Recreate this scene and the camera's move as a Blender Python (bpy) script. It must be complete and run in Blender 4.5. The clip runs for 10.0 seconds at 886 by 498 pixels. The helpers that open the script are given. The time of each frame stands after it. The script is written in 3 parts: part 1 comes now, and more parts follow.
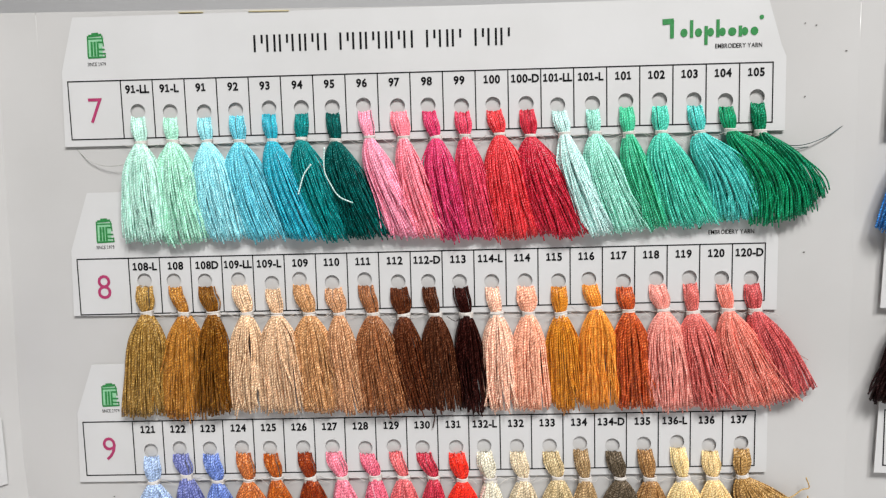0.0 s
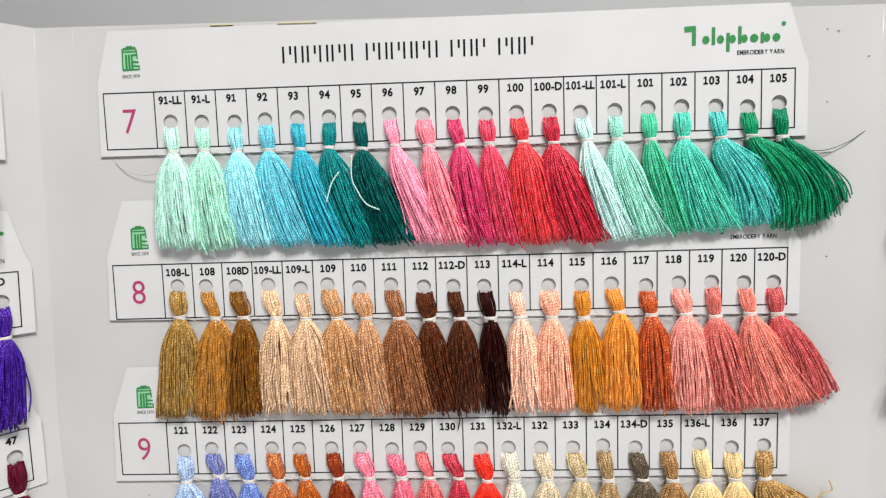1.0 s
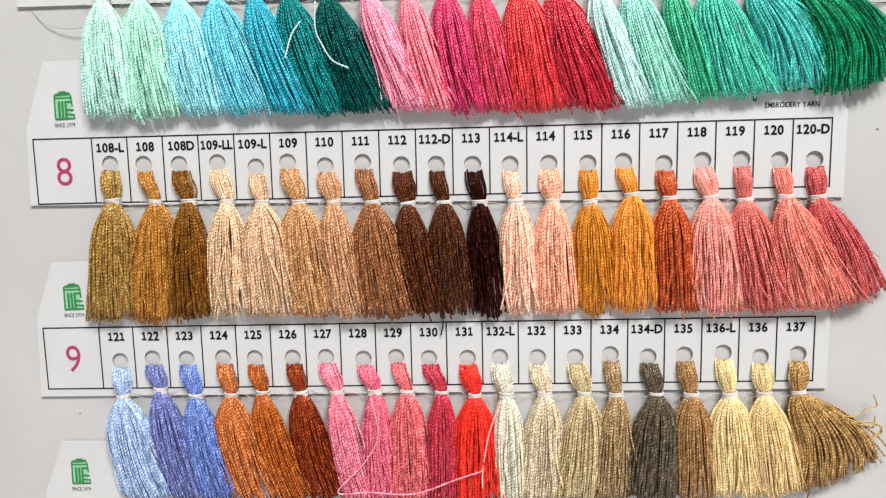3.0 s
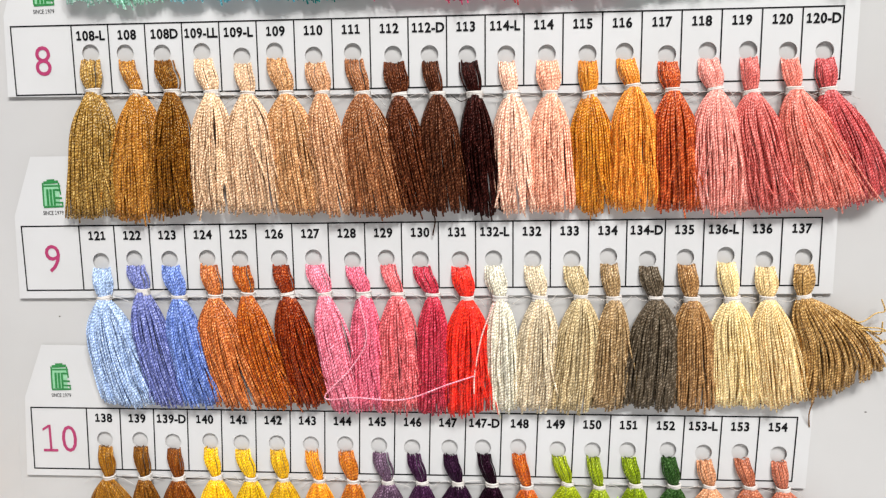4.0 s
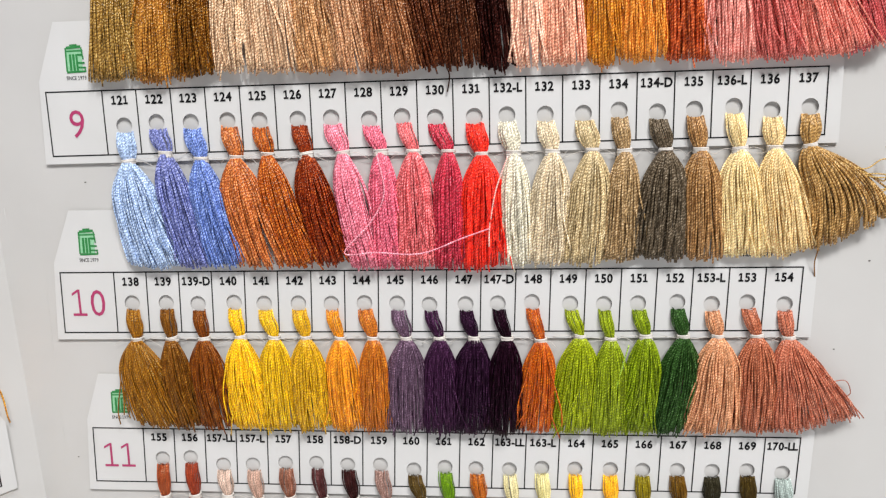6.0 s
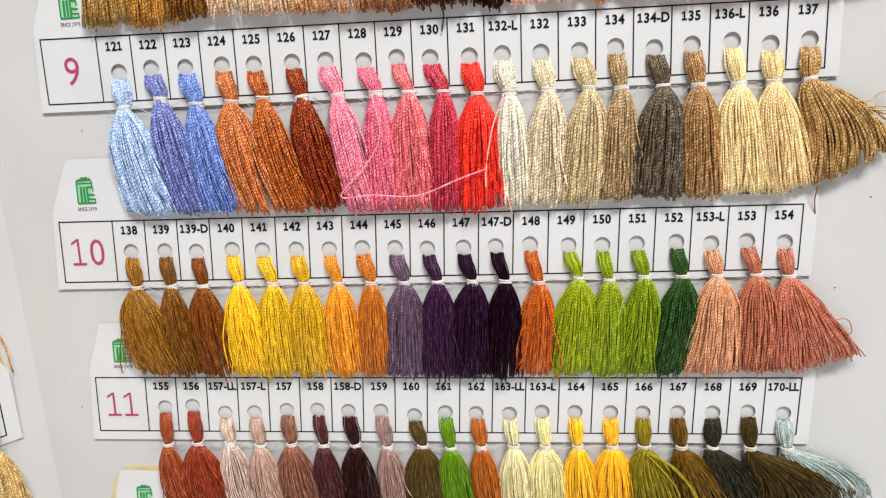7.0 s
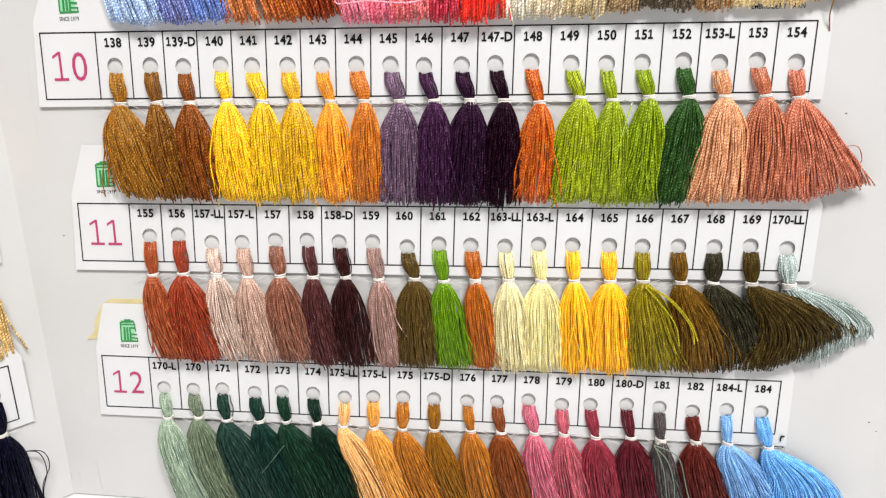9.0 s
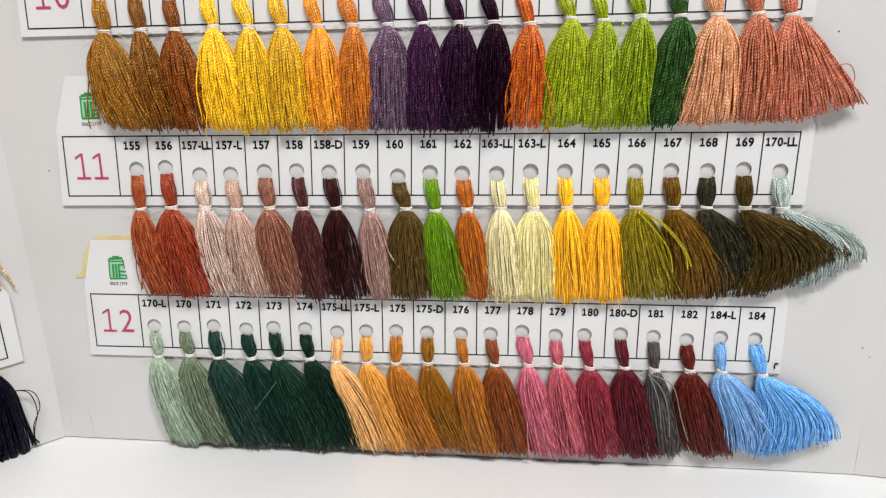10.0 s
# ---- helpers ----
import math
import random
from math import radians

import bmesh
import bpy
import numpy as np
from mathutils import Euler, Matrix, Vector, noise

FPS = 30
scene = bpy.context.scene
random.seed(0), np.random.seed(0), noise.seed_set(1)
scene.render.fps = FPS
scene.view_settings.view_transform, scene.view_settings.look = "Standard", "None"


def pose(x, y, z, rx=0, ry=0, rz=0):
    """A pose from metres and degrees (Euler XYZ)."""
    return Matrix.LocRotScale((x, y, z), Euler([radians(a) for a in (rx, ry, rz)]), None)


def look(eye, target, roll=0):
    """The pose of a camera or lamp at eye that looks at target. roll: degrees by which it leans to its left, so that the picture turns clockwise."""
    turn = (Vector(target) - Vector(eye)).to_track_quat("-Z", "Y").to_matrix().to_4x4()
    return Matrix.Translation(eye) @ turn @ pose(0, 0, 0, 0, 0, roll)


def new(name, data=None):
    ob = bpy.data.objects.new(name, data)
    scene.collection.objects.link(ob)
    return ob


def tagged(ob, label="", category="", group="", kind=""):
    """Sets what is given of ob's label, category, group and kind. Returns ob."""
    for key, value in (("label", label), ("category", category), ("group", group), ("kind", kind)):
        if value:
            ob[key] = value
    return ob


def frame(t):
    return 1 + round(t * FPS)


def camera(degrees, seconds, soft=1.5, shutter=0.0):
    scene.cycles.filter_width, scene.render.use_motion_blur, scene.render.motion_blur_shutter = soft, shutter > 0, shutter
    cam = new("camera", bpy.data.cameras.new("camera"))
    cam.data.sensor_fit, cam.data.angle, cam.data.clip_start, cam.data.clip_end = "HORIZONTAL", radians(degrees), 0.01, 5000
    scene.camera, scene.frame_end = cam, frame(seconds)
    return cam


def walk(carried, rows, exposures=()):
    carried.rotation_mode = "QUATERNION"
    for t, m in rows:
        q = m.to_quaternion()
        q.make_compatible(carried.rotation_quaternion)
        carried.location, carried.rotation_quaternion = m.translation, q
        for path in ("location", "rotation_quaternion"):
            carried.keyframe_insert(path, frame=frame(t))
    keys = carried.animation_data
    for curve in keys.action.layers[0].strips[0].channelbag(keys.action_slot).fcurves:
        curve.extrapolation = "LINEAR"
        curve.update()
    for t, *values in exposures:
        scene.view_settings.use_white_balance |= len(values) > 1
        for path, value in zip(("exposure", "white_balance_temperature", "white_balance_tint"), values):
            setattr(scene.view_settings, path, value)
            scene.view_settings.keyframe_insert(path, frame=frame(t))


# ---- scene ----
cam = camera(70.0, 10.0, soft=1.25)
PATH = [
    (0, (0.14833, -0.23716, 0.35881), (0.0924, 1.7537, 0.1764), -0.50),
    (0.5, (0.14656, -0.24219, 0.36602), (0.0393, 1.7475, 0.1936), -0.53),
    (1, (0.14444, -0.24172, 0.36217), (0.0439, 1.7468, 0.1736), -0.84),
    (1.5, (0.14386, -0.23703, 0.35541), (0.053, 1.7516, 0.1623), -0.43),
    (2, (0.14578, -0.22692, 0.34421), (0.0636, 1.7623, 0.1537), -0.07),
    (2.5, (0.14648, -0.21596, 0.32712), (0.0762, 1.7709, 0.1092), -0.52),
    (3.8, (0.14762, -0.2033, 0.30219), (0.0456, 1.7799, 0.0642), 0.11),
    (4, (0.14952, -0.20379, 0.28939), (0.0616, 1.7783, 0.0375), 0.24),
    (4.5, (0.14834, -0.2078, 0.28409), (0.0502, 1.7732, 0.027), 0.51),
    (5, (0.14781, -0.20916, 0.2821), (0.059, 1.7702, 0.0099), 0.59),
    (5.5, (0.14632, -0.21131, 0.27236), (0.0466, 1.7667, -0.0062), 0.23),
    (5.7, (0.14533, -0.21331, 0.26172), (0.0524, 1.7627, -0.0328), -0.16),
    (7, (0.14881, -0.21737, 0.23417), (0.0317, 1.7481, -0.1169), -1.34),
    (7.5, (0.14968, -0.21618, 0.22109), (0.0268, 1.7454, -0.1494), -0.91),
    (8, (0.15304, -0.21731, 0.21253), (0.0735, 1.7453, -0.1642), -0.18),
    (8.5, (0.15063, -0.21636, 0.19717), (0.0317, 1.7454, -0.1734), -0.12),
    (9, (0.14898, -0.21983, 0.17918), (0.0401, 1.7342, -0.2332), 0.01),
    (9.5, (0.14861, -0.2225, 0.16638), (0.0519, 1.7287, -0.2621), -0.09),
    (10, (0.15003, -0.22241, 0.15735), (0.0584, 1.7264, -0.2829), -0.59),
]
walk(cam, [(t, look(eye, target, roll)) for t, eye, target, roll in PATH],
     exposures=[(0.0, -0.26), (1.0, -0.14), (2.0, -0.20), (2.5, -0.14), (4.0, 0.03), (4.5, -0.07), (5.5, -0.08), (7.0, 0.04), (7.5, 0.04), (8.1, 0.14), (8.5, 0.32), (9.1, 0.26), (9.5, 0.10), (10.0, 0.02)])

# ---- world and lamps ----
world = bpy.data.worlds.new("room_air")
scene.world = world
world.use_nodes = True
world.node_tree.nodes["Background"].inputs[0].default_value = (0.95, 0.97, 1.0, 1)
world.node_tree.nodes["Background"].inputs[1].default_value = 0.06


def ceiling_lamp(x, y, z, size, watts, colour):
    data = bpy.data.lights.new("ceiling_panel_light", "AREA")
    data.shape, data.size, data.energy, data.color = "SQUARE", size, watts, colour
    ob = new("ceiling_panel_light", data)
    ob.matrix_world = look((x, y, z), (0.13, 0.0, 0.25))
    return ob


ceiling_lamp(0.25, -1.05, 1.62, 0.36, 18.6, (1.0, 0.985, 0.96))
ceiling_lamp(0.75, -0.95, 1.62, 0.3, 23, (1.0, 0.99, 0.97))


# ---- materials ----
def mat(name):
    m = bpy.data.materials.new(name)
    m.use_nodes = True
    return m, m.node_tree.nodes, m.node_tree.links, m.node_tree.nodes["Principled BSDF"]


def srgb(text):
    v = [int(text[i:i + 2], 16) / 255 for i in (0, 2, 4)]
    return tuple(c / 12.92 if c <= 0.04045 else ((c + 0.055) / 1.055) ** 2.4 for c in v)


def mixed(name, low, high, scale, rough, fine=0.0, bump=0.0, bump_scale=800, detail=6, spec=0.5):
    """A surface whose colour wanders between two tones, with fine relief."""
    m, nodes, links, b = mat(name)
    at = nodes.new("ShaderNodeTexCoord")
    n = nodes.new("ShaderNodeTexNoise")
    n.inputs["Scale"].default_value, n.inputs["Detail"].default_value = scale, detail
    links.new(at.outputs["Object"], n.inputs["Vector"])
    ramp = nodes.new("ShaderNodeValToRGB")
    ramp.color_ramp.elements[0].position, ramp.color_ramp.elements[1].position = 0.35, 0.65
    ramp.color_ramp.elements[0].color, ramp.color_ramp.elements[1].color = (*low, 1), (*high, 1)
    links.new(n.outputs["Fac"], ramp.inputs["Fac"])
    links.new(ramp.outputs["Color"], b.inputs["Base Color"])
    b.inputs["Roughness"].default_value = rough
    b.inputs["Specular IOR Level"].default_value = spec
    if bump:
        n2 = nodes.new("ShaderNodeTexNoise")
        n2.inputs["Scale"].default_value, n2.inputs["Detail"].default_value = bump_scale, 3
        links.new(at.outputs["Object"], n2.inputs["Vector"])
        bp = nodes.new("ShaderNodeBump")
        bp.inputs["Strength"].default_value, bp.inputs["Distance"].default_value = bump, 0.0003
        links.new(n2.outputs["Fac"], bp.inputs["Height"])
        links.new(bp.outputs["Normal"], b.inputs["Normal"])
    return m


BOARD = mixed("laminated_board", (0.60, 0.592, 0.583), (0.65, 0.642, 0.636), 14, 0.28, bump=0.12, bump_scale=60)
CARD = mixed("white_printed_card", (0.69, 0.69, 0.69), (0.73, 0.73, 0.735), 30, 0.42, bump=0.08, bump_scale=300)
CARD_EDGE = mixed("grey_card_edge", (0.45, 0.44, 0.43), (0.6, 0.59, 0.58), 400, 0.8)
INK = mixed("black_ink", (0.004, 0.004, 0.005), (0.012, 0.012, 0.014), 900, 0.7, spec=0.15)
PINK_INK = mixed("magenta_ink", (0.42, 0.035, 0.13), (0.50, 0.05, 0.17), 700, 0.5)
GREEN_INK = mixed("green_ink", (0.02, 0.22, 0.05), (0.04, 0.28, 0.08), 900, 0.5)
TINT_INK = mixed("pale_green_ink", (0.28, 0.62, 0.36), (0.34, 0.68, 0.42), 900, 0.5)
TABLE = mixed("white_table_laminate", (0.66, 0.66, 0.665), (0.70, 0.70, 0.705), 6, 0.35, bump=0.05, bump_scale=200)
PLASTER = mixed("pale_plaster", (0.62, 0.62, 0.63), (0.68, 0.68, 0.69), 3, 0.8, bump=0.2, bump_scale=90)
# dark grey for surfaces out of view, chosen to weaken their bounce light
UNSEEN_GREY = mixed("unseen_dark_wall", (0.30, 0.30, 0.31), (0.36, 0.36, 0.37), 3, 0.8, bump=0.2, bump_scale=90)
FLOOR = mixed("grey_floor", (0.3, 0.29, 0.28), (0.4, 0.39, 0.38), 5, 0.5)
TAPE = mixed("yellowed_tape", (0.62, 0.52, 0.26), (0.72, 0.63, 0.36), 120, 0.35)
SPECK = mixed("dark_speck", (0.05, 0.045, 0.04), (0.12, 0.11, 0.10), 900, 0.8)


def yarn(name, pitch, groove_shade, relief, rough, uneven, glint_patch, streak):
    """Lustrous twisted viscose: the object's own colour with groove shade and glints painted in, plies that turn round
    each other, each strand a little different.
    """
    m, nodes, links, b = mat(name)
    info = nodes.new("ShaderNodeObjectInfo")
    geo = nodes.new("ShaderNodeNewGeometry")
    uv = nodes.new("ShaderNodeTexCoord")
    sep = nodes.new("ShaderNodeSeparateXYZ")
    links.new(uv.outputs["UV"], sep.inputs[0])

    def op(kind, a, c=None):
        n = nodes.new("ShaderNodeMath")
        n.operation = kind
        for i, v in enumerate((a, c)):
            if v is None:
                continue
            if isinstance(v, (int, float)):
                n.inputs[i].default_value = v
            else:
                links.new(v, n.inputs[i])
        return n.outputs[0]

    own = geo.outputs["Random Per Island"]

    def wander(scale, shift):
        """Noise along the strand, in turns to the millimetre, that starts afresh on every strand."""
        n = nodes.new("ShaderNodeTexNoise")
        n.noise_dimensions = "1D"
        n.inputs["Scale"].default_value, n.inputs["Detail"].default_value = scale, 1.0
        links.new(op("ADD", sep.outputs["Y"], op("MULTIPLY", own, shift)), n.inputs["W"])
        return n.outputs["Fac"]

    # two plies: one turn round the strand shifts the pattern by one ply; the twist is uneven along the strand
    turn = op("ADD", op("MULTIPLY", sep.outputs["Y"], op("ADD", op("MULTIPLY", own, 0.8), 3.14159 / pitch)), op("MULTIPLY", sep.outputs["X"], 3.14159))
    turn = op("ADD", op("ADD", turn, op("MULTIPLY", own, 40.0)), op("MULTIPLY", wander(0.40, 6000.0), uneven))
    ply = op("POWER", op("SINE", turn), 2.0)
    # mask for painted highlights: stretches of strand whose base colour is lightened as glints
    painted_lustre = op("MULTIPLY", op("SUBTRACT", wander(0.28, 9000.0), 0.30), 2.5)
    painted_lustre = op("MINIMUM", op("MAXIMUM", painted_lustre, 0.0), 1.0)
    hsv = nodes.new("ShaderNodeHueSaturation")
    hsv.inputs["Hue"].default_value, hsv.inputs["Saturation"].default_value = 0.5, 0.99
    tone = op("ADD", op("MULTIPLY", own, streak), 1.0 - 0.5 * streak)
    tone = op("MULTIPLY", tone, op("ADD", op("MULTIPLY", painted_lustre, glint_patch), 1.10 - 0.5 * glint_patch))
    # shade between the plies, put into the colour as a darker value
    links.new(op("MULTIPLY", tone, op("ADD", op("MULTIPLY", ply, groove_shade), 1.0 - groove_shade * 0.42)), hsv.inputs["Value"])
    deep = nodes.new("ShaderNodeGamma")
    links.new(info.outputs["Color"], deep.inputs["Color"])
    # deeper, more saturated colour stands for shaded grooves; glinting plies stay light
    links.new(op("ADD", 1.36, op("MULTIPLY", op("MULTIPLY", ply, painted_lustre), -0.62)), deep.inputs["Gamma"])
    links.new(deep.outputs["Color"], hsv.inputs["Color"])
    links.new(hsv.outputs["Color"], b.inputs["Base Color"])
    bp = nodes.new("ShaderNodeBump")
    bp.inputs["Strength"].default_value, bp.inputs["Distance"].default_value = 1.0, relief
    links.new(ply, bp.inputs["Height"])
    links.new(bp.outputs["Normal"], b.inputs["Normal"])
    b.inputs["Roughness"].default_value = rough
    b.inputs["Specular IOR Level"].default_value = 0.6
    glint = nodes.new("ShaderNodeHueSaturation")
    glint.inputs["Value"].default_value, glint.inputs["Saturation"].default_value = 6.0, 0.75
    links.new(info.outputs["Color"], glint.inputs["Color"])
    cap = nodes.new("ShaderNodeVectorMath")
    cap.operation = "MINIMUM"
    cap.inputs[1].default_value = (1.0, 1.0, 1.0)
    links.new(glint.outputs["Color"], cap.inputs[0])
    lift = nodes.new("ShaderNodeVectorMath")
    lift.operation = "MULTIPLY_ADD"
    lift.inputs[1].default_value, lift.inputs[2].default_value = (0.94, 0.94, 0.94), (0.05, 0.05, 0.05)
    links.new(cap.outputs[0], lift.inputs[0])
    links.new(lift.outputs[0], b.inputs["Specular Tint"])
    return m


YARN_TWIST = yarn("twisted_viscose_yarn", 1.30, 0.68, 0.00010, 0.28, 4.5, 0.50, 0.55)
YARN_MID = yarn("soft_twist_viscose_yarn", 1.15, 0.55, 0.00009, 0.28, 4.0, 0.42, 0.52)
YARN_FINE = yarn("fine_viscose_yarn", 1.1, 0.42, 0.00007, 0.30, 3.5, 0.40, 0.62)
COTTON = mixed("white_cotton", (0.66, 0.62, 0.58), (0.78, 0.74, 0.70), 900, 0.75, bump=0.4, bump_scale=2500)


# ---- builders ----
def mesh_of(bm, name, material):
    me = bpy.data.meshes.new(name)
    bm.normal_update()
    bm.to_mesh(me)
    bm.free()
    me.materials.append(material)
    return me


def part(name, bm, material, parent=None, label="", at=None):
    ob = new(name, mesh_of(bm, name, material) if isinstance(bm, bmesh.types.BMesh) else bm)
    if parent:
        ob.parent = parent
    if at is not None:
        ob.matrix_basis = at
    return tagged(ob, label)


def empty(name, m):
    ob = new(name)
    ob.empty_display_size = 0.01
    ob.matrix_basis = m
    return ob


def slab(bm, x0, x1, y0, y1, z0, z1):
    bmesh.ops.create_cube(bm, size=1, matrix=Matrix.Translation(((x0 + x1) / 2, (y0 + y1) / 2, (z0 + z1) / 2)) @ Matrix.Diagonal((x1 - x0, y1 - y0, z1 - z0, 1)))


def tubes(name, paths, radii, material, sides=5):
    """One mesh of round strands. paths: array (strands, steps, 3); radii: array (strands, steps)."""
    paths, radii = np.asarray(paths, float), np.asarray(radii, float)
    n, k, _ = paths.shape
    along = np.gradient(paths, axis=1)
    along /= np.linalg.norm(along, axis=2, keepdims=True) + 1e-12
    ref = np.array([0.0, -1.0, 0.12])
    side = np.cross(along, ref)
    side /= np.linalg.norm(side, axis=2, keepdims=True) + 1e-12
    up = np.cross(side, along)
    ang = np.arange(sides) / sides * 2 * np.pi
    ring = side[:, :, None] * np.cos(ang)[None, None, :, None] + up[:, :, None] * np.sin(ang)[None, None, :, None]
    verts = (paths[:, :, None] + ring * radii[:, :, None, None]).reshape(-1, 3)
    length = np.concatenate([np.zeros((n, 1)), np.cumsum(np.linalg.norm(np.diff(paths, axis=1), axis=2), axis=1)], axis=1) * 1000
    i, j, s = np.meshgrid(np.arange(n), np.arange(k - 1), np.arange(sides), indexing="ij")
    s2 = (s + 1) % sides
    base = (i * k + j) * sides
    quads = np.stack([base + s, base + s2, base + sides + s2, base + sides + s], -1).reshape(-1, 4)
    v0, v1 = length[i, j], length[i, j + 1]
    uv = np.stack([np.stack([s / sides, v0], -1), np.stack([(s + 1) / sides, v0], -1),
                   np.stack([(s + 1) / sides, v1], -1), np.stack([s / sides, v1], -1)], -2).reshape(-1, 2)
    strand = np.arange(n)[:, None]
    caps = np.concatenate([strand * k * sides + np.arange(sides)[::-1], (strand * k + k - 1) * sides + np.arange(sides)])
    me = bpy.data.meshes.new(name)
    nq, nc = len(quads), len(caps)
    me.vertices.add(len(verts))
    me.vertices.foreach_set("co", verts.ravel())
    me.loops.add(nq * 4 + nc * sides)
    me.loops.foreach_set("vertex_index", np.concatenate([quads.ravel(), caps.ravel()]).astype(np.int32))
    me.polygons.add(nq + nc)
    me.polygons.foreach_set("loop_start", np.concatenate([np.arange(nq) * 4, nq * 4 + np.arange(nc) * sides]).astype(np.int32))
    me.polygons.foreach_set("use_smooth", np.concatenate([np.ones(nq, bool), np.zeros(nc, bool)]))
    layer = me.uv_layers.new(name="strand")
    layer.data.foreach_set("uv", np.concatenate([uv, np.zeros((nc * sides, 2))]).ravel())
    me.update(calc_edges=True)
    me.materials.append(material)
    return me


def thread_path(points, steps=40):
    """A smooth line through a few places."""
    p = np.array(points, float)
    p = np.vstack([2 * p[0] - p[1], p, 2 * p[-1] - p[-2]])
    out = []
    for t in np.linspace(0, len(p) - 3 - 1e-6, steps):
        i, f = int(t), t - int(t)
        a, b, c, d = p[i:i + 4]
        out.append(0.5 * (2 * b + (c - a) * f + (2 * a - 5 * b + 4 * c - d) * f * f + (3 * b - a - 3 * c + d) * f ** 3))
    return np.array(out)


GLYPHS = {}


ADVANCE = {"-": 0.36, "L": 0.46, "D": 0.64, "1": 0.53}


def glyph(ch, weight):
    """Corners and faces of one upright character, capitals 0.70 high; the figure one has a flag and a foot."""
    if ch == "1":
        t = 0.075 + 2 * weight
        boxes = [[(0.27 - t / 2, 0), (0.27 + t / 2, 0), (0.27 + t / 2, 0.70), (0.27 - t / 2, 0.70)],
                 [(0.27 - t / 2, 0.70), (0.06, 0.60), (0.06, 0.60 - t), (0.27 - t / 2, 0.70 - t)],
                 [(0.05, 0), (0.27 - t / 2, 0), (0.27 - t / 2, t), (0.05, t)], [(0.27 + t / 2, 0), (0.47, 0), (0.47, t), (0.27 + t / 2, t)]]
        return np.array([p for box in boxes for p in box]), [tuple(range(i * 4, i * 4 + 4)) for i in range(4)]
    cu = bpy.data.curves.new("lettering", "FONT")
    cu.body, cu.size, cu.offset, cu.resolution_u = ch, 1.0, weight, 3
    ob = bpy.data.objects.new("lettering", cu)
    me = bpy.data.meshes.new_from_object(ob)
    bpy.data.objects.remove(ob)
    co = np.empty(len(me.vertices) * 3)
    me.vertices.foreach_get("co", co)
    co = co.reshape(-1, 3)[:, :2]
    faces = [tuple(p.vertices) for p in me.polygons]
    bpy.data.meshes.remove(me)
    if len(co):
        co = co - [(co[:, 0].min()), 0] + [0.03, 0]
    return co, faces


def text_mesh(words, height, squeeze, material, weight=0.0):
    """Flat lettering that stands upright and faces -y, centred on its own middle."""
    key = (words, height, squeeze, material.name)
    if key in GLYPHS:
        return GLYPHS[key]
    verts, faces, x = [], [], 0.0
    for ch in words:
        if ("glyph", ch, weight) not in GLYPHS:
            GLYPHS["glyph", ch, weight] = glyph(ch, weight)
        co, fs = GLYPHS["glyph", ch, weight]
        base = len(verts)
        wide = max(c[0] for c in co) if len(co) else 0.2
        step = ADVANCE.get(ch, 0.55 if ch.isdigit() else wide + 0.06)
        shift = (step - wide) / 2 if ch.isdigit() and ch != "1" else 0.0
        verts.extend((x + shift + c[0], c[1]) for c in co)
        faces.extend(tuple(i + base for i in f) for f in fs)
        x += step
    k = height / 0.70
    me = bpy.data.meshes.new("lettering")
    me.from_pydata([((a - x / 2) * k * squeeze, 0.0, (b - 0.35) * k) for a, b in verts], [], faces)
    me.materials.append(material)
    GLYPHS[key] = me
    return me


# ---- room and table ----
TABLE_LEFT, TABLE_SLOPE = 0.0294, -0.0370


def table_height(x):
    return TABLE_LEFT + TABLE_SLOPE * x


bm = bmesh.new()
slab(bm, -0.9, 1.2, -0.75, 0.62, -0.03, 0.0)
bmesh.ops.bevel(bm, geom=bm.edges[:], offset=0.004, segments=2, affect="EDGES")
tabletop = part("tabletop", bm, TABLE, at=pose(0, 0, TABLE_LEFT, 0, math.degrees(-math.atan(TABLE_SLOPE)), 0))
tagged(tabletop, "white laminate tabletop under the standing shade card", "table", kind="structure")

# only the north wall is in view; other walls and ceiling are added, dark to deepen contrast
for name, box, m in (("wall_north", (-2.0, 2.3, 0.9, 1.0, -0.72, 1.75), PLASTER), ("wall_south", (-2.0, 2.3, -2.6, -2.5, -0.72, 1.75), UNSEEN_GREY),
                     ("wall_west", (-2.1, -2.0, -2.6, 1.0, -0.72, 1.75), UNSEEN_GREY), ("wall_east", (2.3, 2.4, -2.6, 1.0, -0.72, 1.75), UNSEEN_GREY),
                     ("floor", (-2.1, 2.4, -2.6, 1.0, -0.82, -0.72), FLOOR), ("ceiling", (-2.1, 2.4, -2.6, 1.0, 1.75, 1.85), UNSEEN_GREY)):
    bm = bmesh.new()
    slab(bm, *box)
    tagged(part(name, bm, m), {"floor": "plain grey floor below the table", "ceiling": "unseen dark grey ceiling added to cut bounce light"}.get(name, "plain wall, pale behind the card, darkened grey on the unseen sides"), name.split("_")[0], kind="structure")

# ---- the folding shade card ----
FRONT = 0.0009          # face of the middle panel
TOP = 0.4262
FOLD_TURN = 52.0       # the side panel on the left comes forward by this angle
RIGHT_TURN = 7.0


def fold_left(z):
    """Where the fold to the left panel runs, by height."""
    return float(np.interp(z, (0.029, 0.26, 0.427), (-0.012, -0.026, -0.0245)))


def hinge_line(z):
    return float(np.interp(z, (0.029, 0.09, 0.15, 0.427), (0.0, -0.005, -0.008, -0.0092)))


def fold_right(z):
    return float(np.interp(z, (0.02, 0.1, 0.427), (0.2955, 0.2975, 0.2925)))


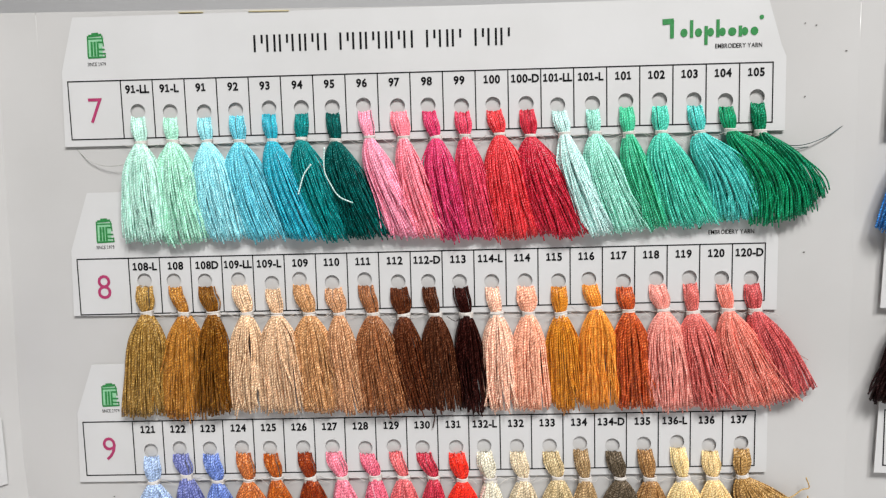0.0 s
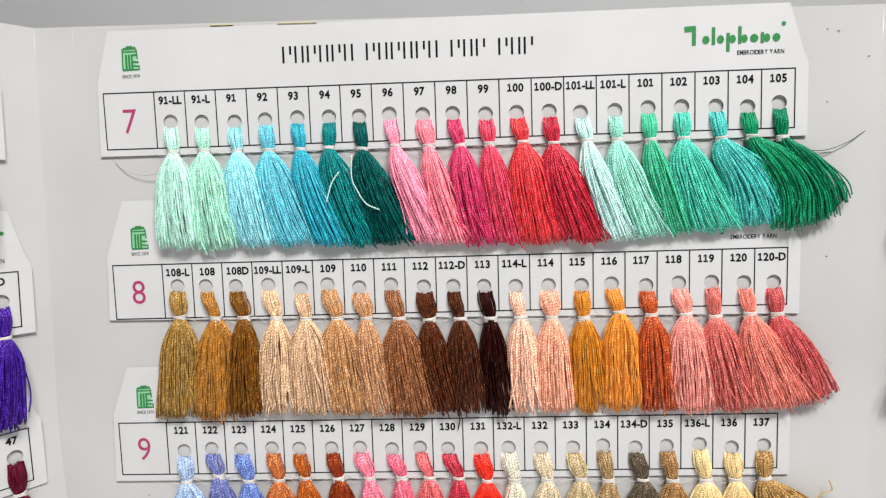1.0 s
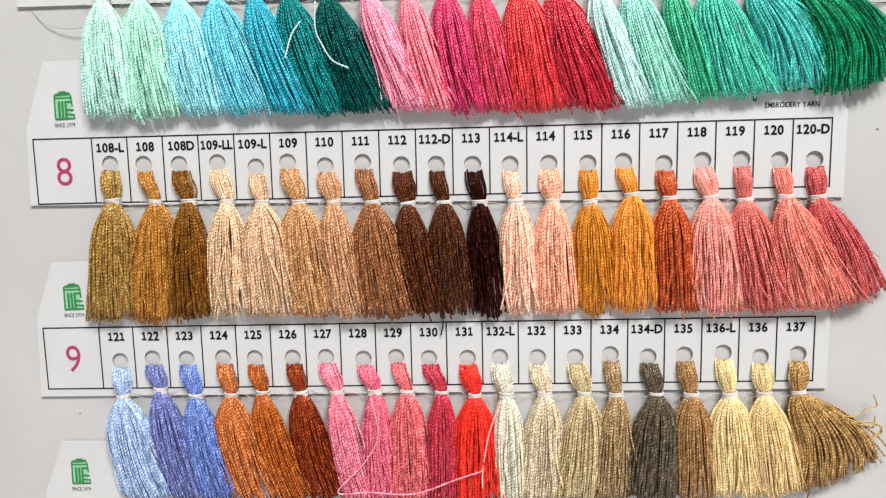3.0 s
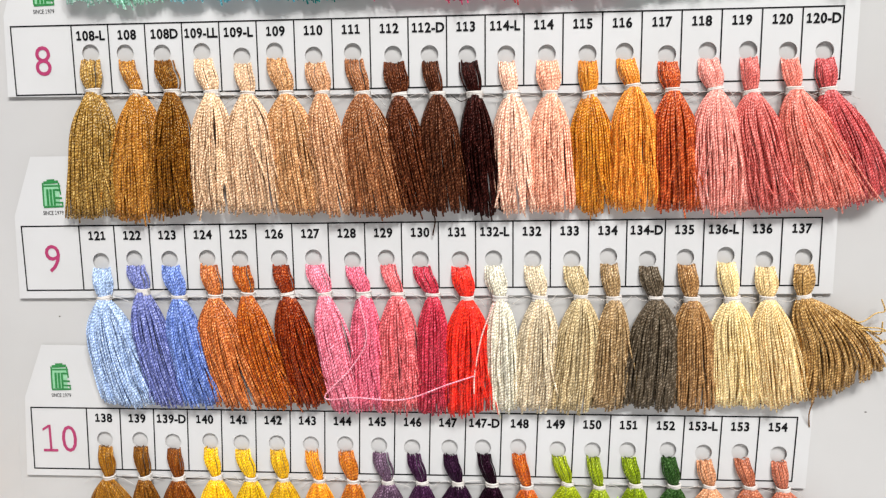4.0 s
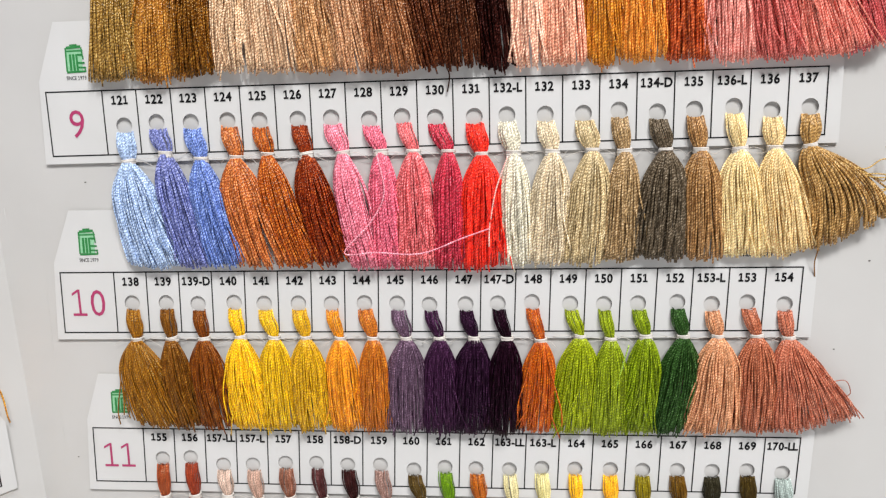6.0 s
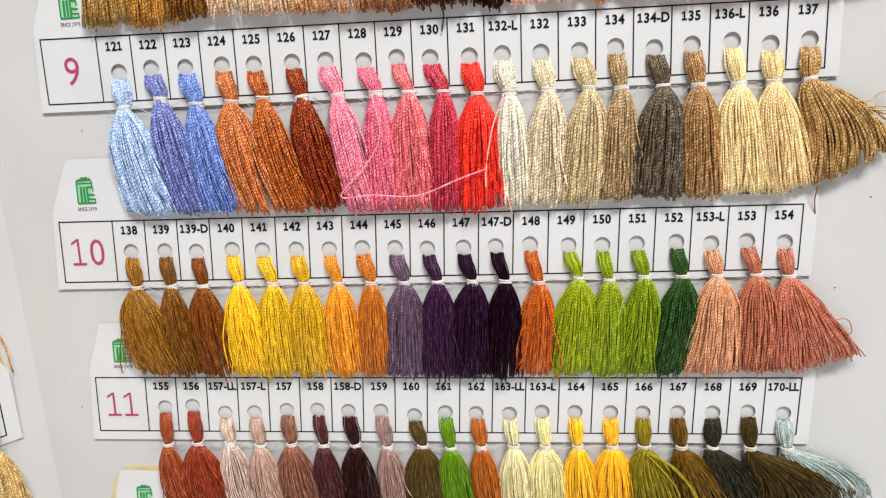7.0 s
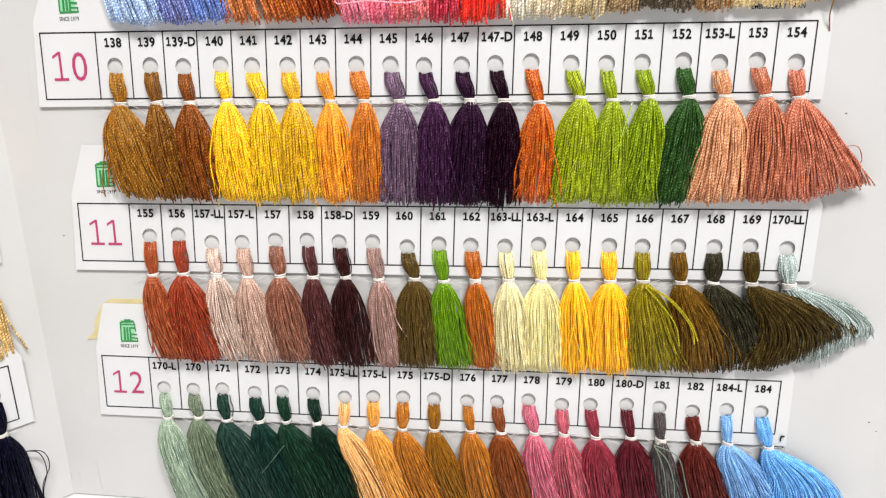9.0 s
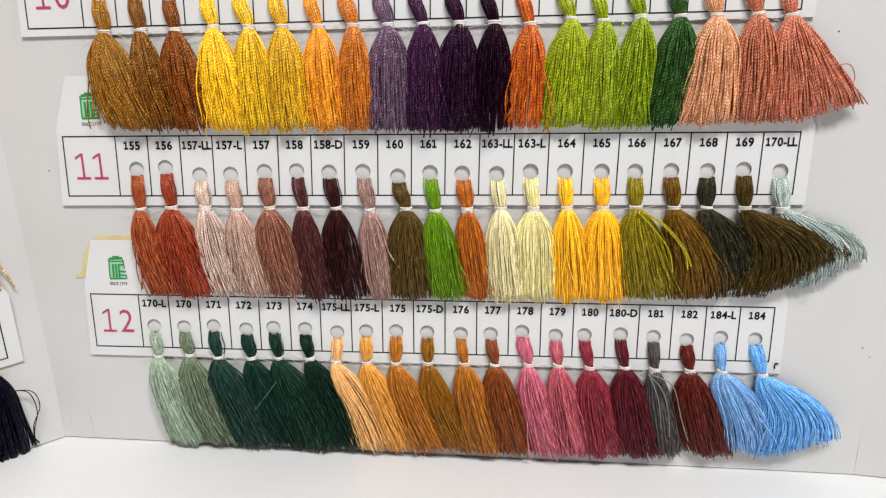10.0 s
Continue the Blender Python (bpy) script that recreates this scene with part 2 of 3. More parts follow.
def sheet(name, left, right, cols=26, rows=40, thick=0.0018, waves=0.0, seed=0):
    """A board between two edges; left and right give a place for a share of the height, 0 to 1."""
    bm = bmesh.new()
    grid = []
    for r in range(rows + 1):
        a, b = left(r / rows), right(r / rows)
        line = []
        for c in range(cols + 1):
            p = a.lerp(b, c / cols)
            edge = min(c, cols - c, 3) / 3
            p.y += waves * edge * noise.noise(Vector((p.x * 9 + seed, p.z * 9, seed)))
            line.append(bm.verts.new(p))
        grid.append(line)
    for r in range(rows):
        for c in range(cols):
            bm.faces.new((grid[r][c], grid[r][c + 1], grid[r + 1][c + 1], grid[r + 1][c]))
    bm.normal_update()
    across = (right(0.5) - left(0.5)).normalized()
    back = Vector((-across.y, across.x, 0))
    got = bmesh.ops.extrude_face_region(bm, geom=bm.faces[:])
    fresh = {v for v in got["geom"] if isinstance(v, bmesh.types.BMVert)}
    for v in fresh:
        v.co += back * thick
    bmesh.ops.recalc_face_normals(bm, faces=bm.faces[:])
    for f in bm.faces:
        f.smooth = abs(f.normal.y) > 0.5
    for e in bm.edges:
        e.smooth = len(e.link_faces) == 2 and e.calc_face_angle(0.0) < 0.6
    return bm


def bottom(x):
    return table_height(x) + 0.0004


def upright(fn, dx=0.0, y=FRONT):
    def place(f):
        z = bottom(fn(0.03)) + (TOP - bottom(fn(0.03))) * f
        return Vector((fn(z) + dx, y, z))
    return place


folder = empty("shade_card_folder", pose(0.13, FRONT, 0.03))
tagged(folder, "white laminated folding shade card standing half open on the table", "shade card")


def panel(name, bm, label):
    ob = part(name, bm, BOARD, folder, label)
    ob.matrix_parent_inverse = folder.matrix_basis.inverted()
    return ob


panel("middle_panel", sheet("middle_panel", upright(hinge_line, 0.00003), upright(fold_right, -0.00003), waves=0.0004, seed=3), "white laminated panel with faint creases")
panel("hinge_strip", sheet("hinge_strip", upright(fold_left, 0.00003), upright(hinge_line, -0.00003), cols=4, seed=5), "narrow spine strip of the fold")
ca, sa = math.cos(radians(FOLD_TURN)), math.sin(radians(FOLD_TURN))
cr, sr = math.cos(radians(RIGHT_TURN)), math.sin(radians(RIGHT_TURN))


def on_left(s, z, out=0.0):
    """A place on the left panel: s metres from its fold, out metres in front of it."""
    return Vector((fold_left(z) - s * ca + out * sa, FRONT - s * sa - out * ca, z))


def on_right(s, z, out=0.0):
    return Vector((fold_right(z) + s * cr - out * sr, FRONT - s * sr - out * cr, z))


def left_edge(f):
    z = bottom(-0.25) + (TOP + 0.001 - bottom(-0.25)) * f
    return on_left(0.31, z)


def right_edge(f):
    z = bottom(0.6) + (TOP - bottom(0.6)) * f
    return on_right(0.31, z)


panel("left_panel", sheet("left_panel", left_edge, upright(fold_left, -0.00003), waves=0.0004, seed=11), "white laminated side panel folded forward")
panel("right_panel", sheet("right_panel", upright(fold_right, 0.00003), right_edge, waves=0.0004, seed=17), "white laminated side panel")


def crease(points, width=0.0005):
    width *= 0.8
    points = [(x, y + width * 0.88, z) for x, y, z in points]
    me = tubes("crease", [thread_path(points, 30)], np.full((1, 30), width), BOARD, 8)
    ob = part("crease", me, BOARD, folder, "worn raised crease line")
    ob.matrix_parent_inverse = folder.matrix_basis.inverted()


zs = (0.036, 0.09, 0.16, 0.23, 0.30, 0.36, 0.425)
crease([(hinge_line(z), FRONT, z) for z in zs], 0.0004)
crease([(fold_left(z), FRONT, z) for z in zs], 0.0006)
crease([(fold_left(z) + 0.0035, FRONT, z) for z in zs[:4]], 0.0004)
crease([(fold_right(z), FRONT, z) for z in (0.024, 0.09, 0.16, 0.23, 0.30, 0.36, 0.425)], 0.0006)
crease([(0.277 + 0.0004 * math.sin(z * 40), FRONT + 0.0002, z) for z in (0.024, 0.09, 0.16, 0.23, 0.30, 0.36)], 0.0004)

# ---- sample strips ----
CELL, FIRST, BOX_W, BOX_H = 0.01201, 0.0193, 0.2595, 0.0214
X0, Z0 = -BOX_W / 2, BOX_H / 2
HOLE_R = 0.0028
THICK = 0.0004


def bar(bm, x0, z0, x1, z1, w, y=-0.00010):
    """A printed stroke from one place to another, a hair proud of the card."""
    d = Vector((x1 - x0, 0, z1 - z0))
    n = Vector((-d.z, 0, d.x)).normalized() * (w / 2)
    a, b = Vector((x0, y, z0)), Vector((x1, y, z1))
    bm.faces.new([bm.verts.new(p) for p in (a - n, b - n, b + n, a + n)])


def card_mesh(holes, low_left, low_right, top, inset, slant):
    """The strip's card: a chamfered flap above, punched holes that go through."""
    bm = bmesh.new()
    l, r = X0 - 0.0030, -X0 + 0.0047
    outline = [(l, -Z0 - low_left), (r, -Z0 - low_right), (r, Z0 + 0.002), (r - 0.0018, Z0 + 0.006), (r - 0.0070, top), (l + inset, top), (l + 0.001, Z0 + 0.0034)]
    edges = []

    def loop(points):
        vs = [bm.verts.new((x, 0, z)) for x, z in points]
        edges.extend(bm.edges.new((vs[i], vs[(i + 1) % len(vs)])) for i in range(len(vs)))

    loop([(x + slant * z * (z < Z0 + 0.004), z) for x, z in outline])
    for x, z in holes:
        loop([(x + HOLE_R * math.cos(a), z + HOLE_R * math.sin(a)) for a in (i * math.pi / 9 for i in range(18))])
    bmesh.ops.triangle_fill(bm, use_beauty=True, use_dissolve=False, edges=edges)
    bmesh.ops.recalc_face_normals(bm, faces=bm.faces[:])
    if sum(f.normal.y for f in bm.faces) > 0:
        bmesh.ops.reverse_faces(bm, faces=bm.faces[:])
    got = bmesh.ops.extrude_face_region(bm, geom=bm.faces[:])
    for v in got["geom"]:
        if isinstance(v, bmesh.types.BMVert):
            v.co.y += THICK
    bmesh.ops.recalc_face_normals(bm, faces=bm.faces[:])
    for f in bm.faces:
        f.material_index = 1 if abs(f.normal.y) < 0.5 else 0
    return bm


def logo_mesh():
    """The maker's green mark: a spool drawn as plain shapes."""
    bm = bmesh.new()
    for x0, z0, x1, z1, w in ((-2.6, 4.0, 2.4, 4.3, 0.9), (-1.4, 4.8, 1.2, 4.9, 0.5), (-3.0, 2.9, 3.0, 3.0, 0.5), (-3.1, -3.6, -2.9, 4.0, 0.55), (-3.2, -3.9, 3.4, -3.7, 0.6),
                              (2.9, 0.2, 2.5, 4.0, 0.5), (-1.6, -3.4, -1.5, 1.9, 0.8), (-0.4, -3.4, -0.4, 1.9, 0.8), (0.7, -3.4, 0.7, 1.9, 0.7),
                              (1.0, 1.7, 3.0, 1.6, 0.6), (1.0, -0.9, 3.3, -1.0, 0.6), (1.0, -2.4, 3.6, -2.5, 0.5), (3.5, -3.8, 3.1, -2.2, 0.4)):
        bar(bm, x0 / 1000, z0 / 1000, x1 / 1000, z1 / 1000, w / 1000, -0.00012 - 0.00001 * (x0 + 4))
    return mesh_of(bm, "maker_mark", GREEN_INK)


def tint_mesh():
    bm = bmesh.new()
    bar(bm, -0.0029, 0.0, 0.0024, 0.0, 0.0070, -0.00006)
    return mesh_of(bm, "mark_tint", TINT_INK)


def brand_mesh():
    """The brand word as plain dark green stems and blobs."""
    bm = bmesh.new()

    def blob(x, z, w, h):
        bmesh.ops.create_circle(bm, cap_ends=True, segments=12, radius=1.0,
                                matrix=Matrix.Translation((x, -0.0001, z)) @ pose(0, 0, 0, 90) @ Matrix.Diagonal((w / 2, h / 2, 1, 1)))

    bar(bm, -0.0186, 0.0058, -0.0146, 0.0060, 0.0020)
    bar(bm, -0.0152, 0.0, -0.0152, 0.0064, 0.0014, -0.00012)
    x = -0.0122
    for stem, low, high, wide in ((0, 0, 0, 2.6), (1, 0, 6.2, 0), (0, 0, 0, 2.6), (1, -2.6, 4.0, 2.4), (1, 0, 6.2, 2.4), (0, 0, 0, 3.0), (1, 0, 3.8, 2.4), (0, 0, 0, 2.8)):
        if stem:
            bar(bm, x + 0.0006, low / 1000, x + 0.0006, high / 1000, 0.0012, -0.00013)
            x += 0.0010
        if wide:
            blob(x + wide / 2000, 0.0018, wide / 1000, 0.0030)
            x += wide / 1000
        x += 0.0008
    blob(x + 0.0003, 0.0066, 0.0016, 0.0016)
    return mesh_of(bm, "brand_word", GREEN_INK)


def title_mesh():
    """The maker's name over the first strip as plain black bars, two to a letter."""
    bm = bmesh.new()
    x = -0.0480
    for word in (6, 6, 3, 3):
        for i in range(word):
            bar(bm, x + 0.0006, -0.0031, x + 0.0006, 0.0031, 0.0008)
            bar(bm, x + 0.0033, -0.0031 if i % 2 else 0.0, x + 0.0033, 0.0031, 0.0008)
            x += 0.0047
        x += 0.0036
    return mesh_of(bm, "maker_name", INK)


LOGO, TINT, BRAND = logo_mesh(), tint_mesh(), brand_mesh()


def sample_strip(row, m, numbers, lows, top, logo_lift=0.0, brand=True, jitter=None, label="", inset=0.0062, slant=0.0, bow=(0.0, 0.0)):
    """A printed white card with a boxed row number, numbered cells and punched holes."""
    strip = empty("sample_strip", m)
    tagged(strip, label, "sample card", "sample strips")
    centres = [X0 + FIRST + CELL * (i + 0.5) for i in range(20)]
    holes = [(c + jitter[i][0], jitter[i][1]) for i, c in enumerate(centres)]
    # the print is a little uneven: the first lines set over, the middle ones drawn aside
    drawn = [bow[0] * (1 - f) + bow[1] * 4 * f * (1 - f) for f in (i / 40 for i in range(41))]
    body = part("card", card_mesh(holes, lows[0], lows[1], top, inset, slant), CARD, strip)
    body.data.materials.append(CARD_EDGE)
    bm = bmesh.new()
    w = 0.00042
    for z in (Z0, -Z0):
        bar(bm, X0 - w / 2 + slant * z, z, -X0 + w / 2 + slant * z, z, w)
    for x in [X0] + [X0 + FIRST + CELL * i + drawn[2 * i] for i in range(21)]:
        bar(bm, x - slant * Z0, -Z0, x + slant * Z0, Z0, w, -0.00012)
    part("printed_grid", bm, INK, strip, "thin black printed grid")
    if row:
        part("row_number", text_mesh(row, 0.0094, 0.92, PINK_INK, -0.004), PINK_INK, strip, "large magenta printed numeral", Matrix.Translation((X0 + FIRST / 2, -0.00012, 0.0)))
    for i, text in enumerate(numbers):
        if text:
            wide = 0.94 if len(text) < 6 else 0.90
            part("cell_number", text_mesh(text, 0.00285, wide, INK, 0.034), INK, strip, "", Matrix.Translation((centres[i] + drawn[2 * i + 1] + slant * (Z0 - 0.0033), -0.00012, Z0 - 0.0033)))
    mark = part("maker_mark", LOGO, GREEN_INK, strip, "small green spool mark", Matrix.Translation((X0 + 0.0116, 0, Z0 + 0.0102 + logo_lift)))
    tagged(mark, kind="stuff")
    part("mark_tint", TINT, TINT_INK, mark)
    part("mark_caption", text_mesh("SINCE 1979", 0.00125, 0.78, INK), INK, strip, "", Matrix.Translation((X0 + 0.0115, -0.00012, Z0 + 0.0044 + 0.8 * logo_lift)))
    if brand:
        tagged(part("brand_word", BRAND, GREEN_INK, strip, "dark green brand word", Matrix.Translation((-X0 - 0.0212, -0.00005, Z0 + 0.0083 + 0.5 * logo_lift))), kind="stuff")
        part("brand_caption", text_mesh("EMBROIDERY YARN", 0.0016, 0.80, INK, 0.01), INK, strip, "", Matrix.Translation((-X0 - 0.0125, -0.00012, Z0 + 0.0045 + 0.8 * logo_lift)))
    return strip, centres, holes


# ---- tassels ----
def smooth(t):
    return t * t * (3 - 2 * t)


def tassel(m, hue, words, hole, tie, lean, wide, drop, curl, rng, group, thick=0.00032, wild=0.15, plump=0.0028, rise=0.0, proud=None):
    """A yarn hank looped through a punched hole, bound in white below the card, its cut ends fanning out.
    hole, tie: (x, z) in the strip's own plane; lean: sideways reach of the ends; curl: how far they sweep out before falling."""
    top = empty("thread_tassel", m @ Matrix.Translation((tie[0], 0, tie[1])))
    tagged(top, words, "tassel", group)
    colour = (*srgb(hue), 1)
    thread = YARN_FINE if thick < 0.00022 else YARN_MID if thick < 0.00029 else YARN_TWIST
    hx, hz = hole[0] - tie[0], hole[1] - tie[1] - HOLE_R
    # the loop from the hole down to the binding
    k = 10
    t = np.linspace(0, 1, k)
    full = plump * rng.uniform(0.88, 1.16)
    n = round(full * 2.8 / thick)
    paths, radii = np.zeros((n, k, 3)), np.full((n, k), thick * 0.85)
    for i in range(n):
        u = (i / (n - 1)) * 2 - 1 + rng.uniform(-0.08, 0.08)
        half = plump * 0.76 + (full - plump * 0.76) * np.sin(np.pi * np.clip(t * 1.1, 0, 1)) - 0.0008 * t ** 3
        x = hx * (1 - t) ** 1.15 + u * half + rng.normal(0, 0.00012)
        z = (hz + 0.0005 * u * u - 0.0004 + rng.normal(0, 0.0002)) * (1 - t)
        y = -(0.0004 + 0.0017 * np.sqrt(max(0.0, 1.05 - u * u)) * (0.55 + 0.45 * np.sin(np.pi * t * 0.8)) + rng.uniform(0, 0.0004))
        z[0], y[0] = z[0] + 0.0003, 0.0007
        z[1] = z[0] + 0.0002
        y[1] = 0.3 * y[2]
        paths[i] = np.stack([x, y, z], -1)
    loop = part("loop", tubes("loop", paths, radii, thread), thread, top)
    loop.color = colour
    tagged(loop, kind="stuff")
    # the binding: five white turns
    a = np.linspace(0, 2 * np.pi, 15)
    rings = []
    slope = rng.uniform(-0.12, 0.2)
    girth = plump * rng.uniform(0.66, 0.78)
    for q in range(5):
        r = 1.0 + rng.uniform(-0.05, 0.05)
        rings.append(np.stack([girth * r * np.cos(a), -0.0014 + 0.0017 * r * np.sin(a), (q - 2.0) * 0.00043 + slope * 0.0019 * np.cos(a)], -1))
    part("binding", tubes("binding", rings, np.full((5, 15), 0.00036), COTTON), COTTON, top, "white cotton binding")
    ends = []
    for side in (-1, 1):
        reach = rng.uniform(0.003, 0.0085)
        ends.append(thread_path([(side * 0.0018, -0.0012, 0), (side * (0.002 + reach * 0.4), -0.0010, rng.uniform(-0.0014, 0.0010)),
                                 (side * (0.002 + reach), -0.0002, rng.uniform(-0.0035, 0.001))], 10))
    part("binding_end", tubes("binding_end", ends, np.full((2, 10), 0.00008), COTTON, 4), COTTON, top, "thin loose white thread ends")
    # the skirt: strands hang in a few locks, those of the outer layer more or less proud
    front = round(max(wide, 0.0125) * 0.80 / thick)
    inner = round(front * 1.35)
    count = front + inner
    k = 15
    t = np.linspace(0, 1, k)
    paths = np.zeros((count, k, 3))
    back = rng.uniform(0, 0.0012) if proud is None else proud
    locks = rng.normal(0, 1, (7, 3))
    drop *= 1 + 0.35 * rise
    shoulder = min(max(wide * 0.46, 0.0050), 0.0078)
    for i in range(count):
        if i < front:
            u = (i + rng.uniform(0.0, 1.0)) / front * 2 - 1
            d = rng.uniform(0.72, 1.0)
        else:
            u, d = ((i - front + rng.uniform(0, 1)) / inner * 3.0) % 2.0 - 1.0, rng.uniform(0.35, 0.72)
        f = (u + 1) / 2 * 5.999
        lock = locks[int(f)] * (1 - f % 1) + locks[int(f) + 1] * (f % 1)
        loose = rng.random() < wild
        v = u + rng.normal(0, 0.10) + 0.04 * lock[0]
        spread = 1 - (1 - np.clip(t * 2.6, 0, 1)) ** 2.0
        late = smooth(np.clip((t - 0.2) / 0.8, 0, 1))
        half = 0.0016 + (shoulder - 0.0016) * spread + (wide * 0.5 - shoulder) * late
        side = (1 - curl) * t ** 1.3 + curl * np.sin(np.pi / 2 * np.clip(t * 1.15, 0, 1)) ** 1.1
        x = (u * (1 - t) + v * t) * half + lean * side + (0.25 * lean * curl * u * t)
        reach = 1 + rng.normal(0, 0.018) + 0.012 * lock[1] - 0.035 * abs(u) ** 2 + (rng.uniform(-0.12, 0.05) if loose else 0)
        z = -drop * reach * ((1 - curl * 0.35) * t + curl * 0.35 * t ** 2.2) * (1 - rise * smooth((u + 1) / 2) * t ** 0.6)
        puff = 0.42 + 0.58 * np.sin(np.pi * np.clip(t * 0.85 + 0.08, 0, 1))
        y = -(0.0006 + back + (0.0048 * d + 0.00035 * lock[2] * t) * math.sqrt(max(0.0, 1.02 - u * u)) * puff)
        ph = rng.uniform(0, 6.28)
        x = x + (rng.normal(0, 0.0024) * t ** 1.5 if loose else 0)
        amp = rng.uniform(0.0001, 0.0005) if not loose else 0.0013
        x = x + amp * np.sin(t * rng.uniform(4, 9) + ph) * t
        y = y + (-0.0009 if loose else 0.00015) * np.sin(t * 5 + ph) ** 2 * t
        paths[i] = np.stack([x, np.minimum(y, -0.0004), z], -1)
    taper = np.full((count, k), thick) * rng.uniform(0.82, 1.15, (count, 1))
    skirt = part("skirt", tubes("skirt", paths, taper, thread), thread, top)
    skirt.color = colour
    tagged(skirt, kind="stuff")
    return top


